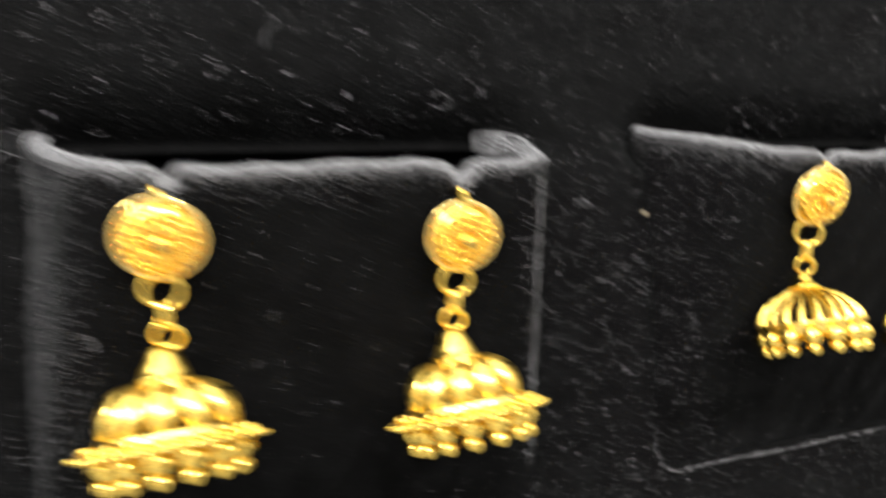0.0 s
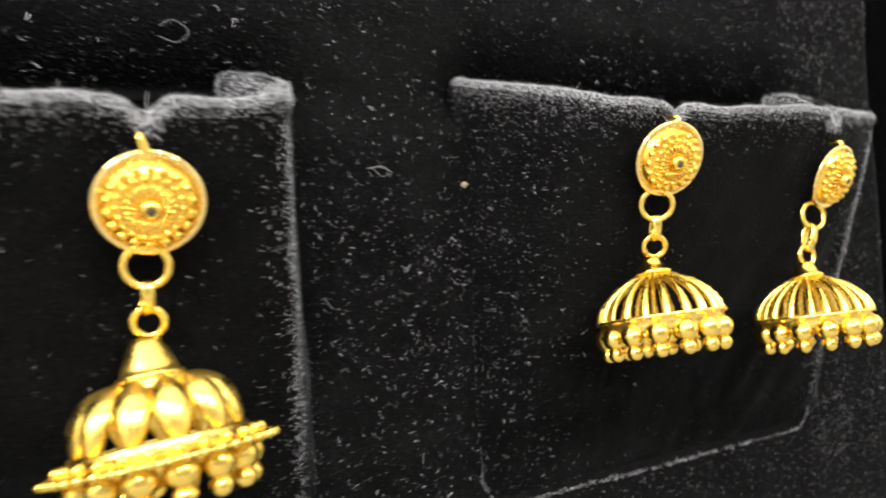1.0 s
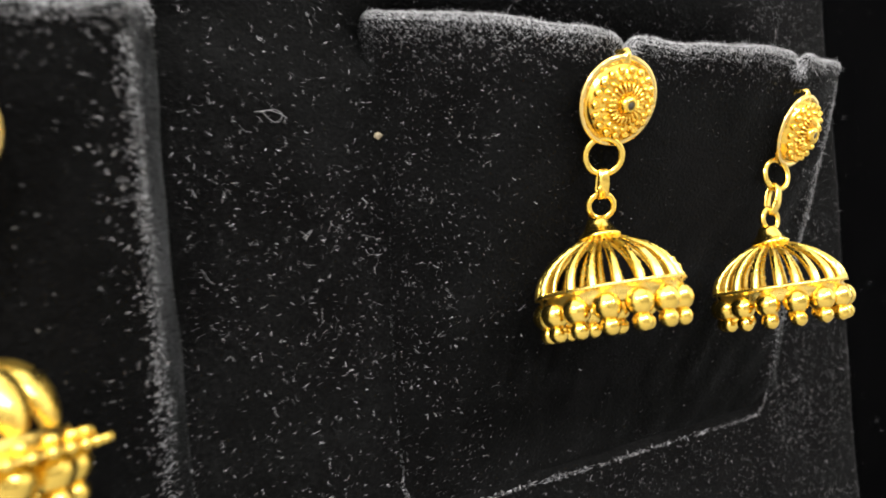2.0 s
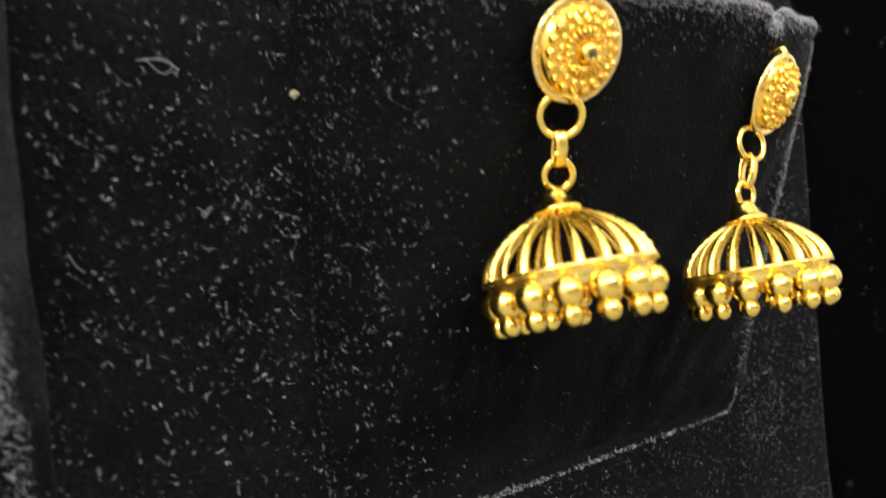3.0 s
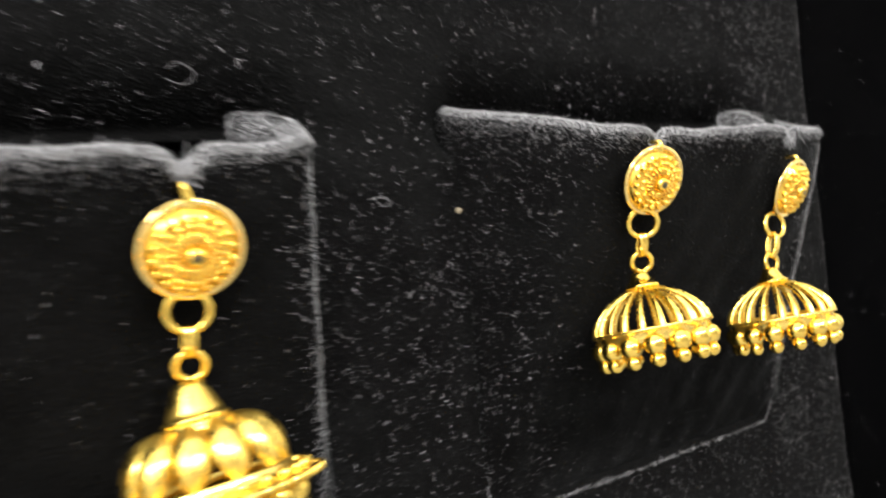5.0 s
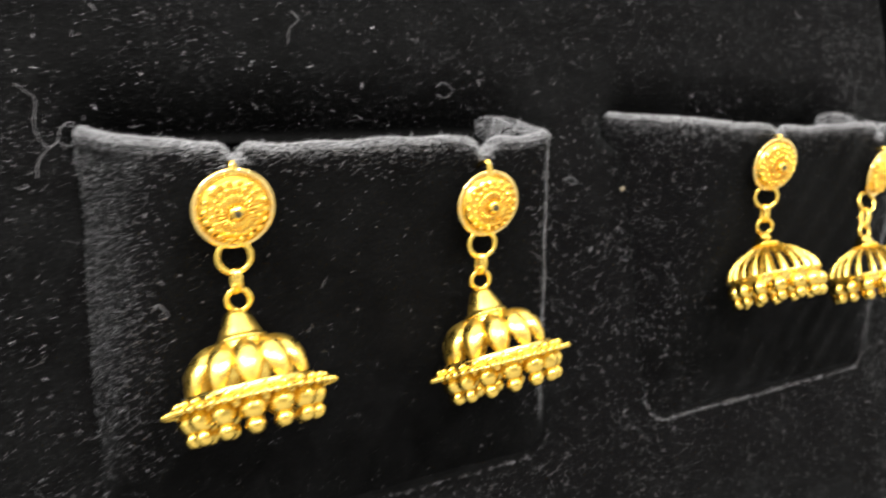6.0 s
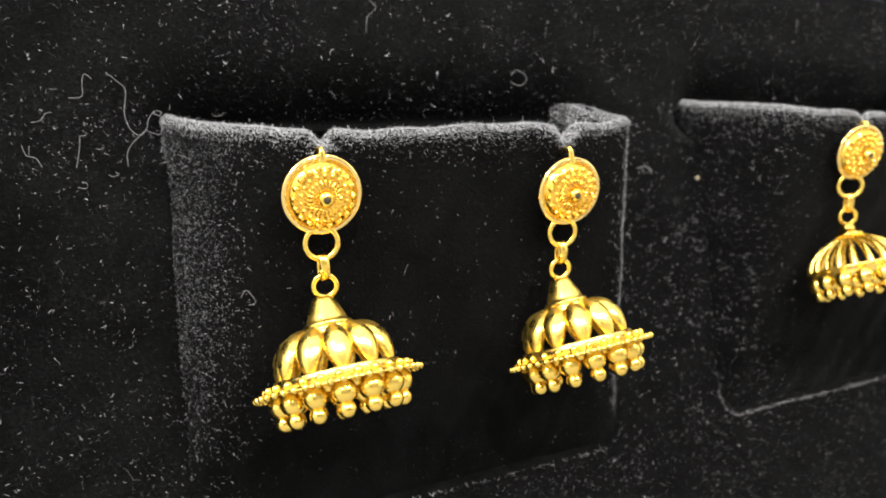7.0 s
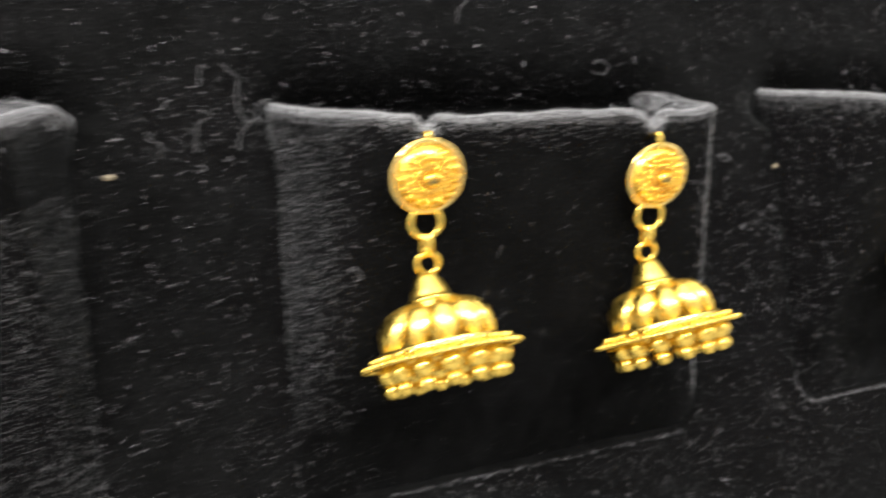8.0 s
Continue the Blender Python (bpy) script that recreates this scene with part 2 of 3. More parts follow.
def slab(name, lo, hi, mat, label, category):
    v = [(a, b, c) for a in (lo[0], hi[0]) for b in (lo[1], hi[1]) for c in (lo[2], hi[2])]
    f = [(0, 1, 3, 2), (4, 6, 7, 5), (0, 4, 5, 1), (2, 3, 7, 6), (0, 2, 6, 4), (1, 5, 7, 3)]
    ob = new(name, mesh_from(name, v, f, mat, False))
    return tagged(ob, label, category, kind="structure")


# unseen base, added and kept dark so the gold's undersides reflect little
slab("counter_top", (-64, -84, -3), (74, 30, 0), COUNTER, "plain unseen base under the display, dark grey for the gold's reflections", "counter")
slab("backing_board", (-40, 5.0, 0), (60, 6.0, 45), BOARD, "dull black backing board behind the panel", "backing board")
# unseen ceiling and walls close the place and bounce light
slab("ceiling", (-64, -84, 80), (74, 30, 83), PAINT, "plain white unseen ceiling, added to bounce light", "ceiling")
slab("wall_north", (-60, 26, 0), (70, 30, 80), PAINT, "plain unseen wall, pale to bounce light onto the gold", "wall")
# unseen and greyer than the rest, so front-facing gold reflects a dim side
slab("wall_south", (-60, -84, 0), (70, -80, 80), DIM_FRONT, "plain unseen wall, grey to stand for the dim side behind the camera", "wall")
slab("wall_west", (-64, -84, 0), (-60, 30, 80), PAINT, "plain unseen wall, pale to bounce light onto the gold", "wall")
slab("wall_east", (70, -84, 0), (74, 30, 80), PAINT, "plain unseen wall, pale to bounce light onto the gold", "wall")


# ---- velvet pads ----
def face_depth(z):
    """How far a pad's front stands out of the panel at a height."""
    return 0.18 + 0.42 * (z - 9.83)


def pad_outline(z, n=120, wide=True):
    """The pad's outer line at a height, from its left root round the front to its right root."""
    d = max(face_depth(z), -0.2)
    k = max(min(d / 1.9, 1.05), 0.0)
    low, high = float(root_left(z)), 6.64 if wide else 6.34
    fore = 6.44 - 0.30 * k if wide else 6.27 - 0.23 * k
    corners = [(low, 0.5, 0.0), (low, 0.02, 0.05), (low + 0.10 + 0.58 * k, -d * 0.97, 0.16 + 0.50 * k), (4.7, -d, 1.2), (fore, -d * 0.86, 0.06 + 0.10 * k), (high, 0.02, 0.05), (high, 0.5, 0.0)]
    pts = []
    for i, (x, y, r) in enumerate(corners):
        p = Vector((x, y))
        if r == 0:
            pts.append(p)
            continue
        a, b = Vector(corners[i - 1][:2]), Vector(corners[i + 1][:2])
        u, v = (a - p), (b - p)
        ra, rb = min(r, u.length * 0.45), min(r, v.length * 0.45)
        u, v = p + u.normalized() * ra, p + v.normalized() * rb
        pts += [(1 - s) ** 2 * u + 2 * s * (1 - s) * p + s * s * v for s in [j / 8 for j in range(9)]]
    xy = np.array(pts)
    gone = np.r_[0, np.cumsum(np.hypot(*np.diff(xy, axis=0).T))]
    s = np.linspace(0, 1, n) * gone[-1]
    out = np.stack([np.interp(s, gone, xy[:, 0]), np.interp(s, gone, xy[:, 1])], 1)
    tan = np.gradient(out, axis=0)
    tan /= np.linalg.norm(tan, axis=1, keepdims=True)
    return out, np.stack([-tan[:, 1], tan[:, 0]], 1)


def fold_point(p, centre):
    """A point of the unit ball, carried onto the uneven lump of velvet at a pad's corner."""
    a, b, c = p
    g = 1 + 0.10 * math.sin(5 * a + 2) * math.cos(4 * c) + 0.06 * math.sin(9 * a + 3 * b)
    return 0.40 * a * g + centre[0], 0.40 * b * g + centre[1], 0.20 * c * g - 0.05 * a + 0.10 * b + centre[2]


def build_pad(left, notches, seed):
    """A hollow pad whose face leans out towards its top, with two slits in the rim."""
    n, thick = 220, 0.18
    rng = np.random.default_rng(seed)
    wob = rng.uniform(0, 6.28, 4)
    wide = left < 4
    guess, _ = pad_outline(14.15, n, wide)
    ztop = 14.16 + 0.30 * (1.85 + guess[:, 1].clip(-2.2, 0.5)) + 0.02 * np.sin(guess[:, 0] * 2.2 + wob[0]) + 0.012 * np.sin(guess[:, 0] * 7 + wob[1])
    ztop += 0.0 if wide else 0.05 + 0.10 * np.clip((1.4 - guess[:, 0]) / 1.4, 0, 1) - 0.08 * np.clip((guess[:, 0] - 4.9) / 1.2, 0, 1)
    front = guess[:, 1] < -1.0
    ztop += np.where(guess[:, 0] > 5.9, 0.04 * np.exp(-((guess[:, 1] + 0.5) / 0.4) ** 2), 0)
    ztop -= np.where(guess[:, 0] > 5.9, 0.25 * (guess[:, 1] + 0.3).clip(0, 0.8), 0)
    for c, wide, deep in notches:
        ztop -= np.where(front, deep * np.exp(-((guess[:, 0] - c) / wide) ** 2), 0)
    fold = np.clip((guess[:, 0] - 5.1) / 0.8, 0, 1) * np.clip((-0.35 - guess[:, 1]) / 0.4, 0, 1)
    broad = thick + 0.10 * fold
    rows = []
    share = np.r_[np.linspace(0, 1, 60)]
    for s in share:
        z = 8.95 + (ztop - thick / 2 - 8.95) * s
        rows.append((z, np.zeros(n)))
    for a in np.linspace(0, math.pi, 9)[1:]:
        rows.append((ztop - thick / 2 + math.sin(a) * thick / 2, broad * (1 - math.cos(a)) / 2))
    for s in np.linspace(0, 1, 10)[1:]:
        rows.append((ztop - thick / 2 - 2.5 * s, broad))
    zs = np.linspace(8.8, 15.2, 65)
    lines = [pad_outline(z, n, wide) for z in zs]
    ox, nx = np.array([l[0] for l in lines]), np.array([l[1] for l in lines])
    verts = []
    cols = np.arange(n)
    for z, inward in rows:
        k = ((z - zs[0]) / (zs[1] - zs[0])).clip(0, len(zs) - 1.001)
        i, f = k.astype(int), (k % 1)[:, None]
        o = ox[i, cols] * (1 - f) + ox[i + 1, cols] * f
        m = nx[i, cols] * (1 - f) + nx[i + 1, cols] * f
        ripple = 0.012 * np.sin(o[:, 0] * 3.1 + z * 2.0 + wob[2]) + 0.008 * np.sin(o[:, 0] * 8.3 - z * 5 + wob[3])
        q = o + m * (inward + ripple)[:, None]
        verts.append(np.stack([q[:, 0] + left, q[:, 1], z], 1))
    verts = np.array(verts)
    ob = thing("velvet_pad", left, 0, 9, "black velvet earring pad leaning out of the panel", "display pad", "velvet pads in a row")
    origin = np.array((left, 0.0, 9.0))
    for name, a, b, tag in (("pad_front", 0, 60, "black velvet front and sides"), ("pad_rim", 59, 69, "rounded rim with two slits"), ("pad_lining", 68, len(rows), "black inner lining")):
        part(name, mesh_from(name, (verts[a:b] - origin).reshape(-1, 3), grid_faces(b - a, n), PAD_VELVET), ob, tag)
    lump = ball(1.0, (0, 0, 0), 14, 24)
    lump = [fold_point(p, (6.12 if wide else 5.85, -0.42, 5.50)) for p in lump[0]], lump[1]
    part("pad_fold", mesh_from("pad_fold", *lump, PAD_VELVET), ob, "velvet folded over the pad's corner")
    du, dv = np.gradient(verts, axis=1), np.gradient(verts, axis=0)
    nor = np.cross(du, dv)
    nor /= np.linalg.norm(nor, axis=2, keepdims=True) + 1e-9
    return ob, verts, nor


NOTCHES = [
    [(1.5, 0.10, 0.13), (4.85, 0.12, 0.15)],
    [(1.44, 0.10, 0.14), (4.86, 0.12, 0.16)],
    [(1.78, 0.09, 0.12), (4.80, 0.12, 0.16)],
]
pads = [build_pad(left, cut, 3 + k) for k, (left, cut) in enumerate(zip(PAD_LEFT, NOTCHES))]


# ---- earrings ----
def along(origin, up, roll=0.0):
    """A pose in metres whose z axis runs along up, at origin in centimetres."""
    z = Vector(up).normalized()
    y = Vector((0, 1, 0))
    x = y.cross(z).normalized()
    y = z.cross(x)
    m = Matrix((x, y, z)).transposed().to_4x4()
    return Matrix.Translation(Vector(origin) * CM) @ m @ Matrix.Rotation(radians(roll), 4, "Z")


def stud_meshes():
    plate = lathe([(0.001, -0.04), (0.43, -0.04), (0.462, -0.025), (0.468, -0.005), (0.464, 0.012), (0.45, 0.016), (0.40, 0.006), (0.392, 0.012), (0.385, 0.03), (0.36, 0.06), (0.30, 0.105), (0.245, 0.13), (0.232, 0.125), (0.10, 0.165), (0.09, 0.16), (0.001, 0.16)], 56)
    collar = lathe([(0.405, 0.006), (0.41, 0.018), (0.43, 0.026), (0.455, 0.024), (0.473, 0.006), (0.473, -0.02), (0.44, -0.05), (0.40, -0.03), (0.405, 0.006)], 56)
    flute = tube([(0.10, 0, 0.165), (0.15, 0, 0.17), (0.19, 0, 0.155), (0.222, 0, 0.13)], lambda q: 0.008 + 0.010 * q, 6)
    boss = lathe([(0.095, 0.15), (0.097, 0.175), (0.085, 0.205), (0.06, 0.228), (0.046, 0.232), (0.042, 0.215), (0.001, 0.21)], 20)
    dot = lathe([(0.044, 0.205), (0.043, 0.224), (0.001, 0.226)], 14)
    return [mesh_from("stud_plate", *plate, GOLD_DEEP), mesh_from("granule", *ball(0.047, (0, 0, 0), 7, 12), GOLD_DEEP), mesh_from("seed_granule", *ball(0.032, (0, 0, 0), 6, 10), GOLD_DEEP), mesh_from("flute", *flute, GOLD_DEEP), mesh_from("boss", *boss, GOLD_DEEP), mesh_from("pit", *dot, HOLE_SHADE), mesh_from("stud_rim", *collar, RIM_GOLD)]


STUD = stud_meshes()


def ring_mesh(name, radius, wire):
    pts = [(radius * math.cos(2 * math.pi * k / 32), 0, radius * math.sin(2 * math.pi * k / 32)) for k in range(32)]
    return mesh_from(name, *tube(pts, wire, 10, True), GOLD)


UPPER_RING, LOWER_RING = ring_mesh("upper_ring", 0.19, 0.037), ring_mesh("lower_ring", 0.135, 0.036)


def strap_mesh():
    """A flat band bent into a narrow loop, with a soldered seam."""
    verts, n = [], 28
    for k in range(n):
        w = 2 * math.pi * k / n
        c, t = math.cos(w), math.sin(w)
        for x, g in ((-0.06, 0.0), (-0.045, 0.02), (0.045, 0.02), (0.06, 0.0), (0.045, -0.018), (-0.045, -0.018)):
            verts.append((x, (0.075 + g) * c, (0.145 + g) * t))
    faces = grid_faces(n, 6, True) + [((n - 1) * 6 + k, (n - 1) * 6 + (k + 1) % 6, (k + 1) % 6, k) for k in range(6)]
    seam = ball(0.032, (-0.05, -0.085, -0.03), 6, 8)
    return mesh_from("strap_link", *joined((verts, faces), seam), GOLD)


STRAP = strap_mesh()


def petal_mesh():
    """One hollow leaf of the dome: a pointed lens bent over the dome, ridged along its middle."""
    verts, rows, sides = [], 15, 16
    for i in range(rows):
        s = i / (rows - 1)
        ang = radians(23 + 72 * s)
        r, h = 0.625 * math.sin(ang) ** 0.72, 0.13 + 0.53 * math.cos(ang)
        half = 0.172 * math.sin(math.pi * (0.06 + 0.90 * s)) ** 0.85
        out = Vector((math.sin(ang), 0, math.cos(ang)))
        for k in range(sides):
            w = 2 * math.pi * k / sides
            c, t = math.cos(w), math.sin(w)
            swell = 0.085 * c + 0.035 * (1 - abs(t)) ** 0.8 if c > 0 else -0.03 * abs(c)
            verts.append(Vector((r, half * t, h)) + out * (swell * (0.35 + 0.65 * half / 0.15)))
    return mesh_from("petal", [tuple(v) for v in verts], grid_faces(rows, sides, True) + [tuple(reversed(range(sides))), tuple((rows - 1) * sides + k for k in range(sides))], PETAL_GOLD)


def wire_meshes():
    """Cage wires from the cap down to the rim band: a smooth one, a twisted one and a flat one."""
    line = []
    for i in range(30):
        a = radians(12 + 78 * i / 29)
        line.append((0.755 * math.sin(a) ** 1.3, 0, 0.60 * math.cos(a)))
    plain = tube(line, lambda q: 0.030 + 0.026 * q, 8)
    rope = tube(line, lambda q: 0.028 + 0.025 * q, 8, twist=1.0, lobes=0.2)
    strip = tube(line, lambda q: 0.030 + 0.026 * q, 8, flat=0.45)
    return [mesh_from("cage_wire", *plain, WIRE_GOLD), mesh_from("cage_wire", *rope, WIRE_GOLD), mesh_from("cage_wire", *strip, GOLD_MATT)]


PETAL, WIRES = petal_mesh(), wire_meshes()
BEAD = mesh_from("bead", *joined(ball(0.150, (0, 0, 0), 10, 14), lathe([(0.085, -0.17), (0.07, -0.15), (0.06, -0.11)], 12)), GOLD)
DROP = mesh_from("drop_bead", *joined(ball(0.103, (0, 0, 0), 8, 12), lathe([(0.06, 0.07), (0.068, 0.09), (0.06, 0.115)], 12)), GOLD)
RIM_GRAIN = mesh_from("rim_granule", *ball(0.054, (0, 0, 0), 6, 10), GOLD)
EDGE_GRAIN = mesh_from("edge_granule", *ball(0.042, (0, 0, 0), 6, 8), GOLD)


def ring_of(name, me, parent, count, radius, height, start=0.0, jitter=0.0, rng=None, label=""):
    for k in range(count):
        w = 2 * math.pi * (k + start) / count
        m = Matrix.Translation(Vector((radius * math.cos(w), radius * math.sin(w), height)) * CM) @ Matrix.Rotation(w, 4, "Z")
        if rng is not None:
            m = m @ Matrix.Rotation(rng.normal(0, jitter), 4, "X") @ Matrix.Rotation(rng.normal(0, jitter), 4, "Y")
        part(name, me, parent, label, m)


def petal_bell(parent, m, rng):
    """A leaf-petalled dome over a flared, granulated brim, with hanging beads. Its zero is the brim's centre."""
    cap = lathe([(0.05, 1.04), (0.12, 1.03), (0.145, 0.99), (0.17, 0.93), (0.205, 0.85), (0.238, 0.765), (0.25, 0.725), (0.285, 0.715), (0.295, 0.69), (0.28, 0.672), (0.285, 0.64), (0.33, 0.60), (0.32, 0.585), (0.24, 0.62), (0.12, 0.64)], 36)
    bell = part("bell_cap", mesh_from("bell_cap", *cap, PETAL_GOLD), parent, "smooth gold cone cap", m)
    ring_of("petal", PETAL, bell, 11, 0.0, 0.0, 0.35)
    brim = part("brim", mesh_from("brim", *lathe([(0.66, 0.14), (0.735, 0.145), (0.745, 0.12), (0.74, 0.085), (0.80, 0.06), (0.90, 0.025), (0.965, 0.0), (0.97, -0.022), (0.90, -0.012), (0.78, 0.015), (0.70, 0.02), (0.66, 0.14)], 64), GOLD_MATT), parent, "flared satin gold brim", m)
    ring_of("rim_granule", RIM_GRAIN, brim, 26, 0.845, 0.062)
    ring_of("edge_granule", EDGE_GRAIN, brim, 44, 0.968, -0.008)
    fringe = part("fringe_band", mesh_from("fringe_band", *lathe([(0.68, 0.03), (0.72, 0.02), (0.72, -0.09), (0.68, -0.10), (0.68, 0.03)], 48), GOLD), parent, "", m)
    ring_of("bead", BEAD, fringe, 14, 0.70, -0.125, 0.2, 0.05, rng)
    ring_of("drop_bead", DROP, fringe, 14, 0.70, -0.315, 0.2, 0.05, rng)


def cage_bell(parent, m, rng):
    """An open wire dome over a flat band, with hanging beads. Its zero is the band's centre."""
    cap = lathe([(0.05, 0.825), (0.10, 0.815), (0.122, 0.77), (0.148, 0.715), (0.185, 0.665), (0.225, 0.635), (0.24, 0.612), (0.225, 0.592), (0.12, 0.575)], 32)
    bell = part("bell_cap", mesh_from("bell_cap", *cap, GOLD), parent, "smooth gold cone cap", m)
    order = [1, 0, 1, 2, 0]
    for k in range(20):
        w = 2 * math.pi * k / 20
        part("cage_wire", WIRES[order[k % 5]], bell, "", Matrix.Rotation(w + rng.normal(0, 0.02), 4, "Z") @ Matrix.Translation((0, 0, 0.0)))
    band = part("rim_band", mesh_from("rim_band", *lathe([(0.70, 0.055), (0.79, 0.05), (0.812, 0.04), (0.815, 0.018), (0.79, 0.006), (0.765, -0.005), (0.76, -0.07), (0.75, -0.13), (0.72, -0.15), (0.69, -0.04), (0.70, 0.055)], 64), GOLD_MATT), parent, "flat pinkish gold rim band", m)
    ring_of("bead", BEAD, band, 14, 0.715, -0.175, 0.3, 0.06, rng)
    ring_of("drop_bead", DROP, band, 14, 0.715, -0.372, 0.3, 0.06, rng)


def earring(kind, stud, lower, brim, hook_x, hook_up, seed, label, spin, sway, size, turn, foot_x, ring_turn):
    """stud, lower ring and brim centres in centimetres."""
    rng = np.random.default_rng(seed)
    x, z, out = stud
    tilt = math.atan(0.42)
    normal = Matrix.Rotation(radians(-turn), 3, "Z") @ Vector((0, -math.cos(tilt), -math.sin(tilt)))
    base_y = -face_depth(z) - out
    origin = Vector((x, base_y, z))
    top = thing("earring", x, base_y, z, label, "earring", "gold jhumka earrings on the pads")
    local = lambda p: Vector(p) - origin
    facing = normal.to_track_quat("Z", "Y").to_matrix().to_4x4() @ Matrix.Rotation(radians(spin), 4, "Z")
    plate = part("stud", STUD[0], top, "round stamped gold stud", facing)
    ring_of("granule", STUD[1], plate, 18, 0.335, 0.082)
    ring_of("seed_granule", STUD[2], plate, 18, 0.265, 0.122, 0.5)
    ring_of("flute", STUD[3], plate, 24, 0.0, 0.0)
    part("boss", STUD[4], plate)
    part("stud_rim", STUD[6], plate, "polished pale gold rim")
    # a dark disc carries the hole's shade in its colour
    part("pit", STUD[5], plate, "dark disc for the shade in the boss's hole")
    up = Vector((0, -math.sin(tilt), math.cos(tilt)))
    hx = hook_x - x
    tip = up * hook_up + Vector((hx, 0.02, 0))
    hook = tube([up * 0.34 + Vector((0, 0.04, 0)), up * 0.43 + Vector((hx * 0.25, 0.03, 0)), up * 0.47 + Vector((hx * 0.45, 0.02, 0)), tip * 0.96, tip, tip + Vector((0, 0.16, 0.02)), tip + Vector((0, 0.40, -0.08))], lambda q: 0.085 - 0.06 * min(1, q * 1.7), 8)
    part("hook", mesh_from("hook", *hook, GOLD), top, "gold ear hook")
    low = local(lower)
    foot = -up * 0.40 + Vector((foot_x, 0, 0))
    # the upper ring hangs from the stud's foot, the strap joins it to the lower ring
    d = (low - foot).normalized()
    part("upper_ring", UPPER_RING, top, "", along(foot + d * 0.17, -d, ring_turn))
    gap_a, gap_b = foot + d * 0.34, low - d * 0.115
    stretch = max(0.7, (gap_b - gap_a).length / 0.24)
    part("strap_link", STRAP, top, "", along((gap_a + gap_b) / 2, -d, ring_turn + 8) @ Matrix.Diagonal((1, 1, stretch, 1)))
    part("lower_ring", LOWER_RING, top, "", along(low, -d, ring_turn + rng.uniform(-4, 8)))
    b = local(brim)
    axis = low - b
    axis.x -= sway * axis.z
    m = along(b, axis, rng.uniform(0, 40)) @ Matrix.Scale(size, 4)
    (petal_bell if kind == "petal" else cage_bell)(top, m, rng)
    return top


PETAL_LABEL = "yellow gold jhumka earring with petal dome and flared beaded brim"
CAGE_LABEL = "yellow gold jhumka earring with open wire dome and bead fringe"
earring("petal", (-1.79, 13.36, 0.34), (-1.77, -1.64, 12.33), (-1.79, -1.88, 11.21), -1.80, 0.54, 11, PETAL_LABEL, 0, 0.05, 0.98, 2, -0.02, -8)
earring("petal", (1.68, 13.21, 0.25), (1.635, -1.48, 12.18), (1.65, -1.71, 11.03), 1.62, 0.60, 12, PETAL_LABEL, 7, 0.05, 1.0, 4, -0.05, -10)
earring("cage", (7.61, 13.50, 0.17), (7.59, -1.54, 12.455), (7.47, -1.70, 11.555), 7.62, 0.52, 13, CAGE_LABEL, 3, 0.10, 0.96, 9, -0.09, -36)
earring("cage", (10.87, 13.22, 0.14), (10.34, -1.62, 12.14), (10.24, -1.74, 11.28), 10.84, 0.52, 14, CAGE_LABEL, 9, 0.09, 0.95, -8, -0.24, -10)


# ---- lint and pile ----
def panel_points(count, seed):
    rng = np.random.default_rng(seed)
    x, z = rng.uniform(-10.5, PANEL_RIGHT - 0.2, count), rng.uniform(6.0, 18.6, count)
    tuft = rng.integers(0, 420, count)
    near = rng.uniform(size=count) < 0.5
    x = np.where(near, (x[:420][tuft] + rng.normal(0, 0.35, count)).clip(-10.5, PANEL_RIGHT - 0.2), x)
    z = np.where(near, z[:420][tuft] + rng.normal(0, 0.30, count), z)
    keep = opening_distance(x, z) > 0.02
    x, z = x[keep], z[keep]
    return np.stack([x, panel_depth(x, z), z], 1), np.tile((0.0, -1.0, 0.0), (len(x), 1))


where, facing = panel_points(90000, 21)
strands("lint_specks", where, facing, 22000, 0.020, 0.0026, 0.8, 0.25, LINT, 31, "tiny pale lint specks on the black velvet panel", 2)
mid = np.random.default_rng(38).uniform(size=len(where)) < np.exp(-((where[:, 0] - 4.75) / 0.9) ** 2 - ((where[:, 2] - 12.4) / 2.2) ** 2)
strands("lint_hairs", where[mid], facing[mid], 1100, 0.028, 0.0027, 1.0, 0.2, LINT, 37, "fine pale hairs on the velvet between two pads", 3)
strands("loose_fibres", where, facing, 1100, 0.055, 0.0040, 1.9, 0.12, CURL, 32, "short curly grey fibres on the black velvet panel", 6)
strands("velvet_pile", where, facing, 90000, 0.03, 0.004, 0.3, 0.5, PILE, 33, "short black pile of the velvet panel", 2)


# grey hairs paint the panel's sheen where it looks brighter: low down, right end
paler = (where[:, 0] > 12.1) | (where[:, 2] < 9.2)
strands("panel_sheen", where[paler], facing[paler], 11000, 0.022, 0.0030, 0.6, 0.35, LIT_PILE, 36, "grey hairs low down and along the panel's end, painting its sheen", 2)
tail = where[:, 0] > 12.2
strands("panel_sheen", where[tail], facing[tail], 6000, 0.022, 0.0030, 0.6, 0.35, LIT_PILE, 39, "grey hairs at the panel's end, painting its grazing sheen", 2)


